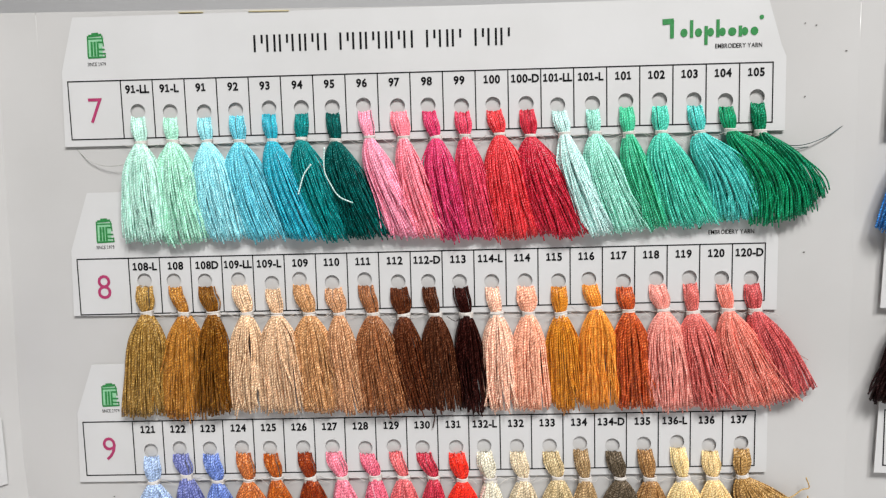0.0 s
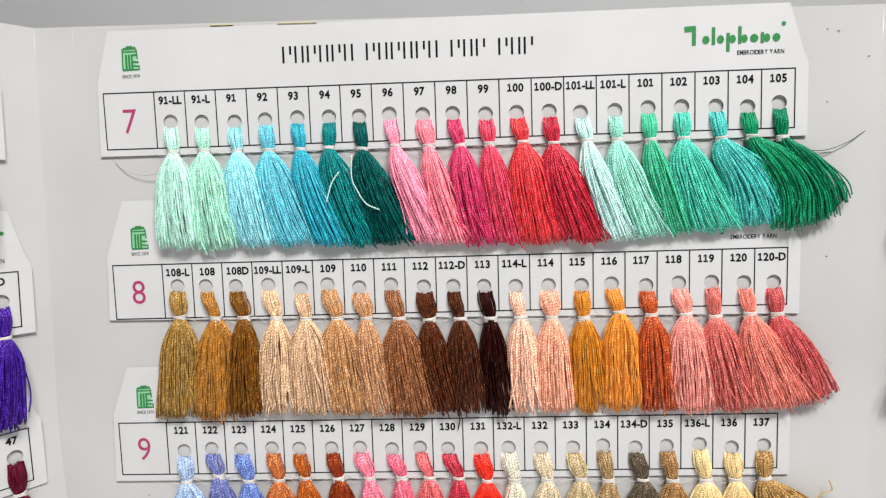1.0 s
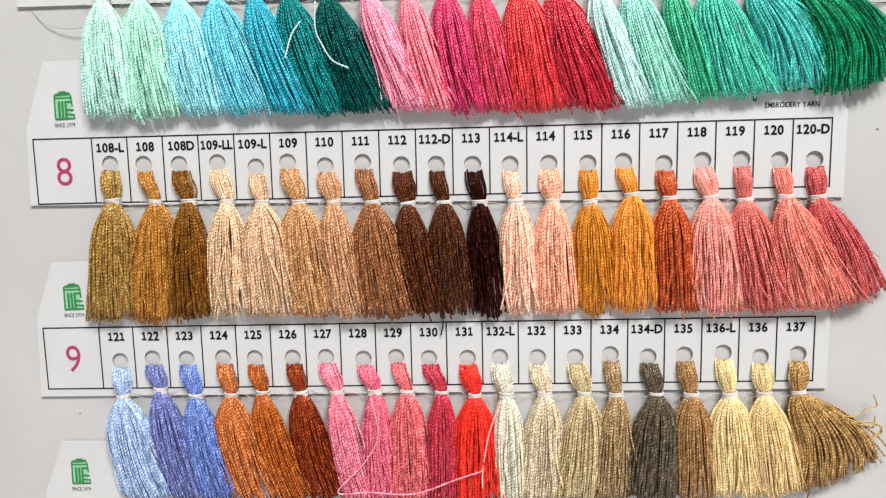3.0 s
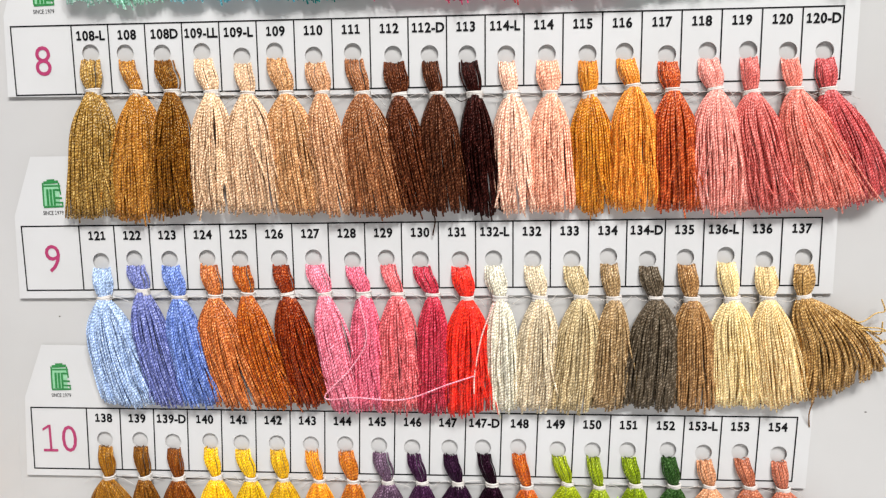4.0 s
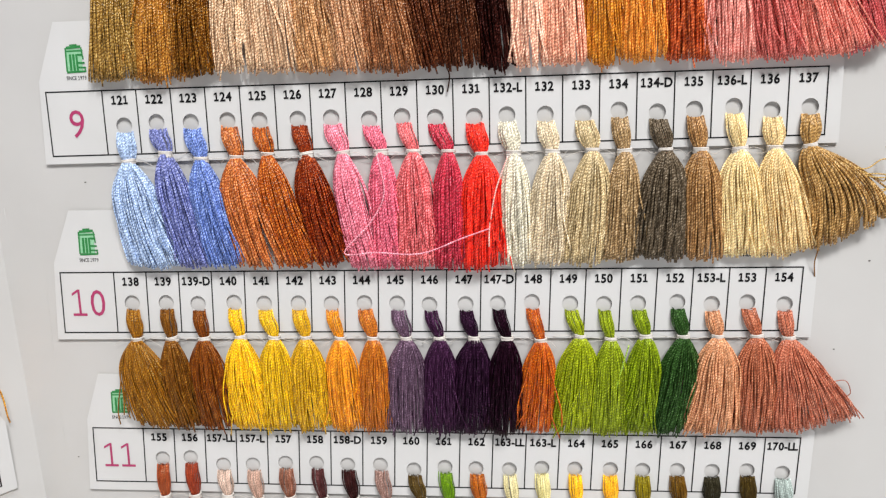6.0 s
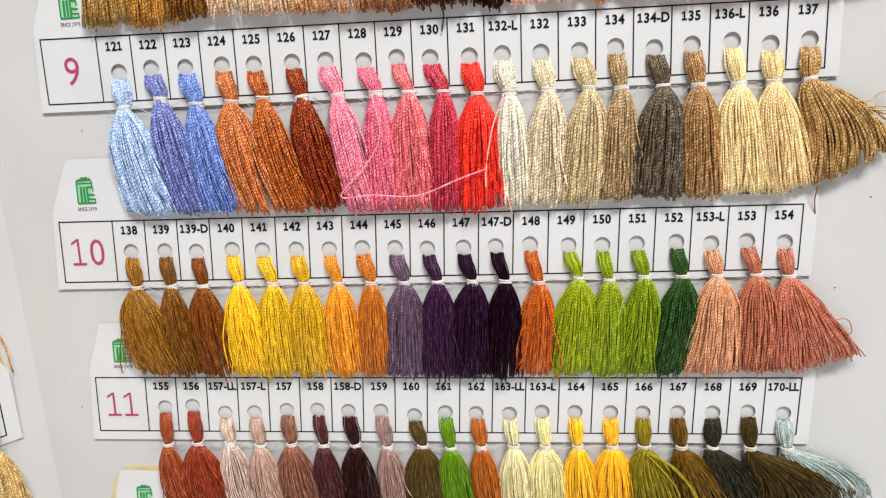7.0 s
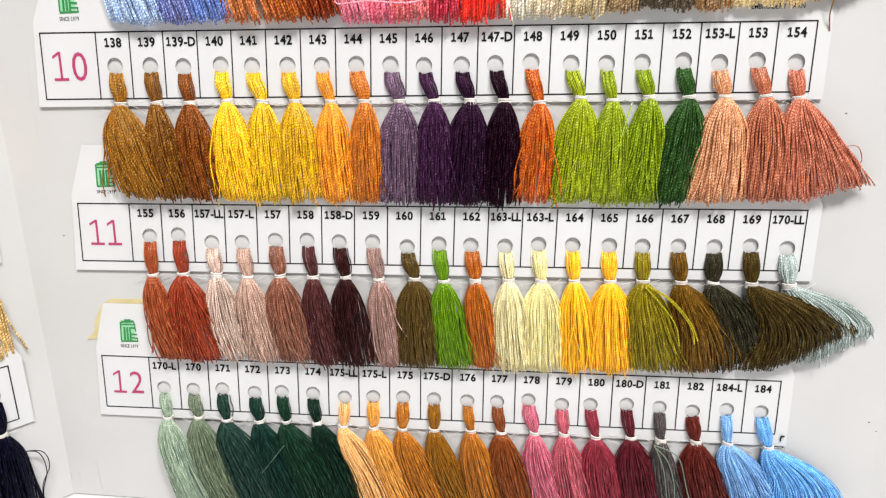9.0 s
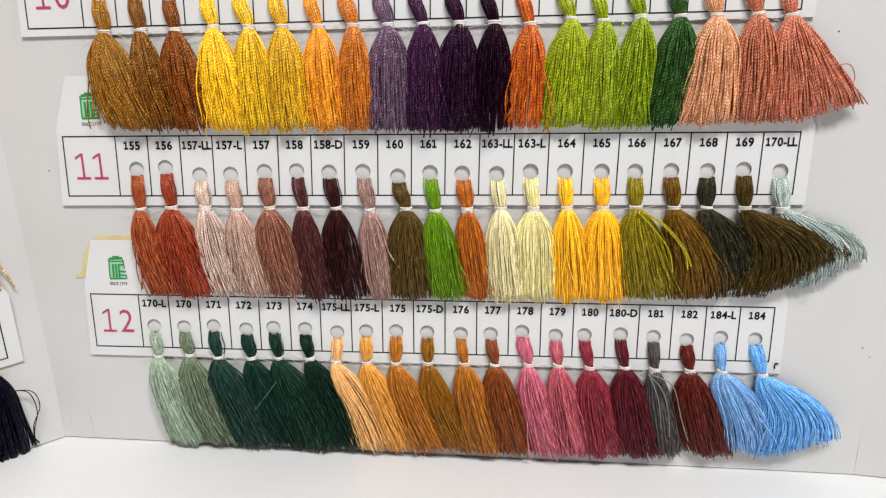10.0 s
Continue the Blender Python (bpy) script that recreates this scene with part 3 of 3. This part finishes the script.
ROWS = {
    "7": dict(thick=0.00027, bow=(0.0006, 0.0002), slant=-0.005, plump=0.0028, at=(0.13203, 0.39171, 0.792), scale=(1.0009, 0.9998), lows=(0.0026, 0.0030), top=0.0340, inset=0.0064, lift=0.0022, data=(
        "91-LL:ccf2e6:pale mint:4,-8,16,-132,7,161,363 | 91-L:bceeda:light mint:6,-12,16,-129,40,167,370 | 91:a8e8f0:pale aqua:14,-16,25,-133,57,159,363 | 92:78d4e4:light aqua:13,-12,26,-135,90,182,358 | "
        "93:2cb8cc:turquoise:18,-8,30,-135,111,131,362 | 94:008c8c:teal:19,-10,17,-132,110,145,368 | 95:005c58:dark teal:14,-11,24,-140,119,158,358 | 96:fca8c0:light pink:10,-7,31,-133,132,122,364 | "
        "97:fc98a8:salmon pink:16,-13,37,-137,94,105,362 | 98:e0447a:deep pink:9,-13,36,-139,71,138,367 | 99:e65070:rose pink:12,-19,24,-136,69,117,368 | 100:ea4850:coral red:8,-17,30,-134,59,158,373 | "
        "100-D:d02c48:crimson:9,-17,23,-142,114,220,359 | 101-LL:d4f4f0:pale sea green:4,-25,26,-137,119,110,366 | 101-L:b0ecdc:light sea green:11,-23,18,-137,117,151,357 | 101:58d0a8:jade green:12,-17,19,-141,104,107,337 | "
        "102:62d8c2:aqua green:14,-17,18,-140,120,205,332 | 103:5cd0c8:blue green:18,-20,35,-143,157,191,309 | 104:10a070:emerald green:12,-26,26,-140,177,142,332 | 105:088860:deep emerald:5,-15,13,-146,152,117,299")),
    "8": dict(thick=0.00030, bow=(0.0006, -0.0001), slant=0.004, plump=0.0031, at=(0.13151, 0.32551, 1.034), scale=(1.0020, 1.0058), lows=(0.0004, 0.0036), top=0.0358, inset=0.0088, lift=0.0, data=(
        "108-L:b08c48:olive brown:3,20,10,-106,-34,169,392 | 108:bc8434:golden brown:-4,17,35,-111,-26,166,394 | 108D:885818:dark golden brown:-4,14,27,-112,-10,128,379 | 109-LL:e8c8a6:pale beige:5,16,35,-117,-10,143,369 | "
        "109-L:e4c2a0:beige:13,-1,32,-122,19,174,367 | 109:d0a070:light tan:-1,12,35,-123,31,171,370 | 110:d4a47c:tan:3,-3,29,-126,37,125,371 | 111:a87048:chestnut brown:7,5,37,-129,41,185,375 | "
        "112:64361e:dark brown:14,-6,33,-136,57,126,357 | 112-D:5c3420:chocolate brown:8,-7,32,-135,30,134,359 | 113:341410:blackish brown:6,-10,28,-136,27,112,366 | 114-L:fcd0b8:pale peach:7,-13,23,-135,14,131,363 | "
        "114:f8bca0:peach:12,-13,22,-138,12,134,359 | 115:dc9428:ochre:17,-16,23,-141,18,135,354 | 116:f0a440:amber:10,-13,35,-123,20,152,370 | 117:c8602a:rust orange:19,-23,35,-137,29,140,358 | "
        "118:f6aca0:salmon:21,-16,44,-137,37,186,364 | 119:e08078:dusty coral:23,-16,33,-147,85,168,352 | 120:f09888:coral pink:22,-21,41,-141,131,231,352 | 120-D:d46868:dusty rose:11,-22,21,-143,137,146,335")),
    "9": dict(thick=0.00031, bow=(0.0003, -0.0007), slant=0.002, plump=0.0030, at=(0.12996, 0.26135, 1.102), scale=(1.0027, 1.0111), lows=(0.0027, 0.0027), top=0.0334, inset=0.0083, lift=0.0, data=(
        "121:b6cae8:pale blue:9,-11,18,-136,64,188,356 | 122:828ac2:periwinkle blue:3,-3,30,-111,72,135,382 | 123:7c94d2:cornflower blue:2,-6,33,-134,60,136,358 | 124:cc7c40:copper brown:9,-4,36,-132,72,165,367 | "
        "125:bc6418:burnt orange:-1,-7,25,-125,89,129,373 | 126:943a0c:russet brown:10,-7,37,-127,69,136,365 | 127:f090a4:candy pink:4,-6,40,-127,64,114,379 | 128:e87890:bright pink:12,-14,49,-125,15,106,386 | "
        "129:e87c80:watermelon pink:3,-9,39,-128,5,138,384 | 130:cc3c54:raspberry:-6,-15,35,-132,-9,103,379 | 131:f03010:scarlet red:4,-16,26,-143,-9,152,371 | 132-L:e8e2d0:ivory white:-8,-14,12,-141,9,108,368 | "
        "132:e4d4b8:cream:-2,-16,20,-141,-19,134,367 | 133:d4c098:sand:3,-17,31,-140,-26,148,368 | 134:b49870:khaki brown:-1,-10,16,-145,-12,115,357 | 134-D:6c6050:grey brown:3,-20,29,-146,-18,174,352 | "
        "135:b08858:camel brown:2,-15,22,-148,13,145,351 | 136-L:f6e0ac:pale straw:8,-10,28,-148,32,163,342 | 136:f2d8a4:straw yellow:9,-25,19,-148,59,147,339 | 137:b8945c:dull gold:10,-18,10,-144,123,228,308")),
    "10": dict(thick=0.00024, bow=(0.0004, -0.0009), slant=0.025, plump=0.0026, at=(0.12734, 0.19688, 0.479), scale=(0.9984, 1.0343), lows=(0.0025, 0.0024), top=0.0322, inset=0.0088, lift=0.0, data=(
        "138:a06c18:bronze:4,-2,19,-131,78,205,304 | 139:845414:dark bronze:9,-2,26,-129,43,105,311 | 139-D:884a0c:copper brown:5,-6,24,-129,30,142,314 | 140:f4c800:bright yellow:16,-2,37,-124,22,143,319 | "
        "141:e8c000:mustard yellow:5,-6,39,-126,9,132,324 | 142:dcb000:dark mustard:8,-6,32,-127,14,142,321 | 143:f0a418:orange:6,-8,36,-129,18,130,319 | 144:cc7c18:burnt orange:4,-6,32,-129,-3,110,322 | "
        "145:745c70:mauve:0,-8,30,-130,-2,145,327 | 146:462644:purple:-7,-13,28,-130,-2,128,332 | 147:321830:dark purple:0,-12,29,-129,-23,147,333 | 147-D:240c1c:blackish purple:-8,-10,24,-131,-19,127,332 | "
        "148:cc6804:deep orange:-9,-6,21,-138,-18,126,317 | 149:a0ac10:lime green:3,-12,37,-125,-22,154,327 | 150:98a818:bright lime green:-1,-14,22,-134,-5,124,322 | 151:8ca010:leaf green:-5,-12,22,-124,-24,133,336 | "
        "152:3a5a2c:forest green:8,-9,29,-126,-39,145,329 | 153-L:dca47c:light terracotta:5,-16,25,-126,-16,194,328 | 153:c07858:terracotta:4,-11,37,-125,14,158,325 | 154:cc8064:brick pink:9,-18,24,-131,97,277,305")),
    "11": dict(thick=0.00020, bow=(0.0000, -0.0013), slant=0.023, plump=0.0027, at=(0.13239, 0.13729, -0.094), scale=(0.9894, 0.9920), lows=(0.0035, 0.0037), top=0.0318, inset=0.0072, lift=0.0, data=(
        "155:a8542c:rust brown:9,-11,16,-159,56,99,312 | 156:a04020:brick red:-4,-5,10,-153,59,174,320 | 157-LL:d4bcae:pale rose beige:0,-32,16,-151,54,137,319 | 157-L:c8a898:rose beige:-7,-30,12,-160,50,125,312 | "
        "157:986450:mushroom brown:-3,-21,13,-154,50,157,320 | 158:5c3434:dark mauve brown:-6,-19,15,-156,45,114,324 | 158-D:3a1c1c:dark maroon brown:-9,-24,14,-156,37,134,327 | 159:ac8a80:dusty mauve:-7,-22,16,-162,33,113,320 | "
        "160:604c24:dark olive:-2,-39,27,-158,23,164,324 | 161:6c9408:grass green:-7,-27,12,-165,47,132,317 | 162:be6c10:amber brown:-13,-30,5,-159,42,101,326 | 163-LL:ece2b4:pale lemon:-11,-32,4,-157,25,125,332 | "
        "163-L:ece2a8:light lemon:-12,-24,0,-157,18,151,331 | 164:fcc818:sunflower yellow:-12,-25,-3,-155,25,126,330 | 165:fcc414:golden yellow:-4,-25,3,-155,25,164,332 | 166:948414:olive yellow:-8,-26,-2,-153,78,203,322 | "
        "167:745414:brown olive:-4,-24,11,-155,126,217,317 | 168:3c3829:blackish green:0,-25,2,-156,116,182,299 | 169:50401a:dark olive brown:3,-21,14,-156,182,278,271 | 170-LL:b6c2be:pale grey blue:8,-28,23,-158,174,169,258")),
    "12": dict(thick=0.00020, bow=(-0.0005, -0.0018), slant=-0.008, plump=0.0024, at=(0.13265, 0.07732, -0.977), scale=(0.9722, 0.9692), lows=(0.0037, 0.0049), top=0.0322, inset=0.0054, lift=0.0, data=(
        "170-L:a4b4a0:pale sage green:-14,-19,1,-142,100,141,362 | 170:78856c:sage green:-16,-21,6,-134,105,159,363 | 171:2a443c:dark pine green:-19,-14,-2,-141,136,170,359 | 172:1c3a32:deep green:-11,-24,9,-140,136,157,361 | "
        "173:1e3c2c:bottle green:-24,-15,-4,-137,148,168,370 | 174:183226:dark bottle green:-20,-17,-2,-136,146,136,371 | 175-LL:f0c080:pale apricot:-16,-28,-20,-146,148,126,356 | 175-L:e0a448:light ochre:-24,-21,-20,-147,131,144,359 | "
        "175:bc7818:ochre brown:-28,-18,-28,-147,131,143,358 | 175-D:98640c:dark ochre:-29,-20,-25,-143,125,131,357 | 176:b87418:caramel brown:-21,-23,-4,-142,90,142,365 | 177:904c1c:cinnamon brown:-27,-21,-7,-144,89,152,360 | "
        "178:d07488:dusky pink:-28,-9,0,-140,95,130,368 | 179:c46472:rose:-21,-22,-7,-140,85,140,368 | 180:983444:dark rose:-33,-17,-7,-146,75,161,361 | 180-D:64202c:wine red:-18,-11,5,-142,84,160,359 | "
        "181:605858:slate grey:-15,-18,-3,-146,76,101,352 | 182:682820:mahogany:-11,-28,8,-147,108,176,345 | 184-L:8cb8e4:light sky blue:-6,-16,6,-149,146,191,319 | 184:7cbcf0:sky blue:1,-20,37,-158,154,205,304")),
}
# tassels combed aside: by how much their outer ends stay up, how far they lie over their neighbours, and their curl
SWEPT = {"103": (0.04, 0.0004, 0.5), "104": (0.12, 0.0015, 0.9), "105": (0.24, 0.0003, 0.7), "120": (0.06, 0.0014, 0.1), "120-D": (0.15, 0.0004, 0.3), "136": (0.05, 0.0012, 0.0),
         "137": (0.30, 0.0006, 0.85), "154": (0.14, 0.0010, 0.2), "167": (0.15, 0.0010, 0.5), "168": (0.25, 0.0010, 0.6), "169": (0.46, 0.0022, 1.0), "170-LL": (0.34, 0.0, 1.0),
         "184": (0.22, 0.0012, 1.0)}
SLEEK = ("115", "116", "118", "119", "120", "120-D", "136-L", "136")   # finer, smoother yarn than their neighbours
NAMES_OF_TOP = {"7": "white printed sample card with the maker's name at the panel's top"}


def spread_holes(seed):
    rng = np.random.default_rng(seed)
    return [(rng.uniform(-0.0009, 0.0009), rng.uniform(-0.0007, 0.0008)) for _ in range(20)]


for row, d in ROWS.items():
    x, z, turn = d["at"]
    # entries: number, colour, words, then in tenths of a millimetre the hole and the binding from the cell's middle, the ends' lean, width and drop
    entries = [e.split(":") for e in d["data"].split(" | ")]
    places = [[float(v) / 10000 for v in e[3].split(",")] for e in entries]
    m = pose(x, 0, z, 0, -turn, 0) @ Matrix.Diagonal((d["scale"][0], 1, d["scale"][1], 1))
    strip, centres, holes = sample_strip(row, m, [e[0] for e in entries], d["lows"], d["top"], d["lift"], jitter=places, inset=d["inset"], slant=d["slant"], bow=d["bow"],
                                         label=NAMES_OF_TOP.get(row, "white printed sample card with magenta row number " + row))
    if row == "7":
        tagged(part("maker_name", title_mesh(), INK, strip, "black printed maker's name", Matrix.Translation((-0.0114, 0, Z0 + 0.0119))), kind="stuff")
    rng = np.random.default_rng(100 + int(row))
    for (number, hue, words, _), (_, _, tx, tz, lean, wide, drop), centre, hole in zip(entries, places, centres, holes):
        rise, proud, curl = SWEPT.get(number, (0.0, None, float(np.clip((lean - 0.0125) / 0.005, 0, 1))))
        tassel(m, hue, words + " embroidery thread tassel looped through cell " + number, hole, (centre + tx, tz), lean, wide, drop, curl, rng, "tassels of row " + row,
               thick=0.00025 if number in SLEEK else d["thick"], plump=d["plump"], rise=rise, proud=proud)

# ---- strips and tassels on the side panels ----
SIDE_L = (("", 0.3902, ":2c3434", "dark grey"), ("", 0.3232, "D:4a1c9c", "violet"), ("", 0.2573, "47:641030", "wine red"), ("", 0.1937, "L:f0b010", "golden yellow"),
          ("", 0.1343, "L:dcbc80", "pale straw"), ("", 0.0725, "-D:0c0c20", "navy blue"))
for row, z, tag, words in SIDE_L:
    slope = math.degrees(math.atan((fold_left(z + 0.03) - fold_left(z - 0.03)) / 0.06))
    m = Matrix.Translation(on_left({0.3902: 0.0172, 0.3232: 0.0111, 0.2573: 0.0111}.get(z, 0.0135) + BOX_W / 2, z, 0.0012)) @ pose(0, 0, 0, 0, 0, FOLD_TURN) @ pose(0, 0, 0, 0, slope * 0.8, 0)
    text, _, hue = tag.partition(":")
    jit = spread_holes(int(z * 1000))
    strip, centres, holes = sample_strip(row, m, [""] * 19 + [text], (0.003, 0.003), 0.034, jitter=jit, label="white printed sample card on the folded side panel")
    rng = np.random.default_rng(int(z * 1000))
    if hue:
        for i in (17, 18, 19):
            tassel(m, hue, words + " embroidery thread tassel on the folded side panel", holes[i], (holes[i][0], -Z0 - 0.0038), -0.002 if z > 0.25 else 0.001, 0.0135, 0.034, 0.0, rng, "tassels of the side panel")
SIDE_R = ((0.3935, "3c86c8", "blue"), (0.3305, "2a1818", "dark brown"), (0.2675, "b0b0b4", "light grey"))
for z, hue, words in SIDE_R:
    m = Matrix.Translation(on_right(0.0120 + BOX_W / 2, z, 0.0022)) @ pose(0, 0, 0, 0, 0, -RIGHT_TURN) @ pose(0, 0, 0, 0, -1.0, 0)
    jit = spread_holes(int(z * 1000) + 1)
    jit[0] = (-0.0173, 0.0)
    strip, centres, holes = sample_strip("", m, [""] * 20, (0.003, 0.003), 0.034, jitter=jit, label="white printed sample card on the other side panel")
    rng = np.random.default_rng(int(z * 1000) + 1)
    if words != "light grey":
        for i in (0, 1):
            tassel(m, hue, words + " embroidery thread tassel on the side panel", holes[i], (holes[i][0] - 0.001, -Z0 - 0.0038), -0.0075, 0.012, 0.034, 0.1, rng, "tassels of the far panel")

# ---- loose threads, tape and specks ----
def loose_thread(points, hue, radius, words, y=-0.0062, dip=0.0):
    """A stray thread lying on the tassels or the board; points in tenths of a millimetre."""
    line = thread_path([(x / 10000, y + dip * i / max(1, len(points) - 1), z / 10000) for i, (x, z) in enumerate(points)], 36)
    ob = part("loose_thread", tubes("loose_thread", [line], np.full((1, 36), radius), YARN_FINE), YARN_FINE)
    ob.color = (*srgb(hue), 1)
    return tagged(ob, words, "thread", "loose threads")


loose_thread([(30, 3760), (90, 3710), (170, 3692), (270, 3705)], "b8b8b4", 0.00013, "thin pale loose thread hanging below the sample card", 0.0010, -0.003)
loose_thread([(2580, 3760), (2710, 3742), (2810, 3770), (2880, 3812)], "485858", 0.00016, "thin dark loose thread trailing from the green tassel", -0.002, 0.003)
loose_thread([(2590, 3745), (2680, 3735), (2760, 3738)], "68807c", 0.00012, "thin grey green loose thread beside the tassel", -0.001, 0.002)
loose_thread([(940, 3690), (912, 3650), (890, 3580)], "d8ece8", 0.0003, "white loose thread lying on the teal tassel")
loose_thread([(990, 3750), (988, 3670), (1008, 3620), (1040, 3572), (1090, 3548)], "cfe6e2", 0.00028, "pale loose thread lying on the dark teal tassel")
loose_thread([(1140, 2480), (1162, 2350), (1110, 2250), (1022, 2150), (1130, 2152), (1280, 2148), (1420, 2200), (1510, 2232)], "f0a8b8", 0.00026, "pale pink loose thread looping across the pink tassels", -0.0066)
loose_thread([(1570, 2470), (1532, 2360), (1512, 2240), (1510, 2170)], "f0c8c0", 0.00026, "pale loose thread down the scarlet tassel's edge", -0.0060)
loose_thread([(1370, 2760), (1380, 2730), (1372, 2680)], "3a2418", 0.00025, "short dark brown loose thread over the card", -0.003, 0.0022)
for pts in ([(2640, 2440), (2720, 2420), (2770, 2448), (2800, 2455), (2790, 2492)], [(2660, 2410), (2760, 2392), (2812, 2390), (2808, 2360), (2760, 2350), (2730, 2370)],
            [(2650, 2400), (2780, 2402), (2818, 2370), (2782, 2342), (2768, 2330), (2780, 2300)], [(2660, 2430), (2740, 2400), (2790, 2380), (2800, 2420)]):
    loose_thread(pts, "c8a868", 0.00024, "dull gold thread curling out of the tassel", -0.004, 0.002)
loose_thread([(2600, 2160), (2598, 2110), (2610, 2058)], "8a6030", 0.00022, "short brown thread end below the gold tassel", -0.003, 0.003)
loose_thread([(2600, 1660), (2690, 1690), (2740, 1692), (2762, 1650), (2752, 1630)], "b87058", 0.00016, "fine brick pink thread arching from the tassel", -0.002, 0.002)
loose_thread([(2640, 1180), (2750, 1162), (2800, 1140), (2822, 1098)], "98aca8", 0.00016, "fine grey blue thread arching from the tassel", -0.002, 0.002)
loose_thread([(2610, 622), (2610, 640), (2622, 641)], "181818", 0.00025, "small black thread snip at the card's corner", -0.0004)
loose_thread([(2650, 3090), (2720, 2990), (2790, 2942)], "b88880", 0.00012, "fine rose thread beside the dusty rose tassel", -0.003, 0.003)
for pts in ([(2070, 1220), (2140, 1180), (2200, 1120), (2240, 1060), (2250, 1010)], [(2070, 1212), (2120, 1160), (2180, 1080), (2200, 1000)], [(2075, 1222), (2160, 1170), (2230, 1090), (2262, 1020)]):
    loose_thread(pts, "b0a418", 0.00026, "olive yellow loose thread lying over the next tassel", -0.0058)
loose_thread([(1430, 3120), (1460, 3102), (1490, 3112), (1520, 3100)], "2c2420", 0.00014, "fine dark thread between two bindings", -0.003)
for pts in ([(2140, 620), (2210, 590), (2240, 550), (2270, 440), (2300, 352)], [(2140, 615), (2190, 560), (2220, 470), (2230, 370)], [(2145, 610), (2180, 520), (2200, 400)]):
    loose_thread(pts, "7c8c7c", 0.00022, "grey green loose thread over the mahogany tassel", -0.0056)
loose_thread([(1985, 1830), (1955, 1710), (1932, 1590)], "a8c848", 0.00022, "lime loose thread lying on the green tassel", -0.0058)
loose_thread([(770, 575), (712, 500), (680, 460)], "88a090", 0.00008, "fine pale thread lying on the green tassel", -0.0058)
loose_thread([(330, 2160), (250, 2280), (240, 2350)], "cfc0a0", 0.00012, "fine beige thread beside the blue tassel", -0.002)

# navy loops on the folded panel
for a, b in ((0.0, 0.0), (0.0012, 0.0015)):
    line = thread_path([on_left(0.0165, 0.0565, 0.003), on_left(0.0090 + a, 0.0540, 0.004), on_left(0.0072 + a, 0.0470 - b, 0.003), on_left(0.0105, 0.0405 - b, 0.003), on_left(0.0110, 0.0340, 0.002)], 36)
    ob = part("loose_thread", tubes("loose_thread", [line], np.full((1, 36), 0.00018), YARN_FINE), YARN_FINE)
    ob.color = (*srgb("0c0c20"), 1)
    tagged(ob, "navy thread loop standing out from the navy tassel", "thread", "loose threads")

# yellowed tape that shows past the lowest card
bm = bmesh.new()
ring = [(30, 1122), (12, 1121), (8.6, 1100), (5.2, 1040), (4.4, 990), (1.5, 965), (1.2, 958), (6.6, 966), (9.5, 990), (16, 1090), (30, 1105)]
vs = [bm.verts.new((x / 1000 if x == 30 else x / 1000, 0.0006, z / 10000)) for x, z in ring]
f = bm.faces.new(vs)
got = bmesh.ops.extrude_face_region(bm, geom=[f])
for v in got["geom"]:
    if isinstance(v, bmesh.types.BMVert):
        v.co.y += 0.0003
bmesh.ops.recalc_face_normals(bm, faces=bm.faces[:])
tagged(part("adhesive_tape", bm, TAPE), "yellowed adhesive tape sticking out behind a sample card", "tape")

for i, (x, z) in enumerate(((2730, 4180), (2770, 4172), (2880, 4080), (2740, 3920), (2700, 1800), (2790, 2110), (2910, 1520), (100, 2390), (2920, 700), (2950, 665), (-30, 1360), (2760, 3350), (2725, 2960))):
    bm = bmesh.new()
    bmesh.ops.create_icosphere(bm, subdivisions=1, radius=1.0, matrix=Matrix.Translation((x / 10000, FRONT - 0.0001, z / 10000)) @ Matrix.Diagonal((0.00028 + 0.0001 * (i % 3), 0.0001, 0.00022, 1)))
    tagged(part("dirt_speck", bm, SPECK), "tiny dark dirt speck on the white board", "speck", "specks on the board")

# worn, yellowed stretches along the panel's top edge
for x0, x1 in ((0.045, 0.054), (0.071, 0.086)):
    bm = bmesh.new()
    slab(bm, x0, x1, -0.0004, 0.0009, TOP - 0.0013, TOP - 0.0010)
    bmesh.ops.bevel(bm, geom=bm.edges[:], offset=0.0001, segments=1, affect="EDGES")
    tagged(part("glue_trace", bm, TAPE), "yellowed glue trace along the card's top edge", "glue", "glue traces")
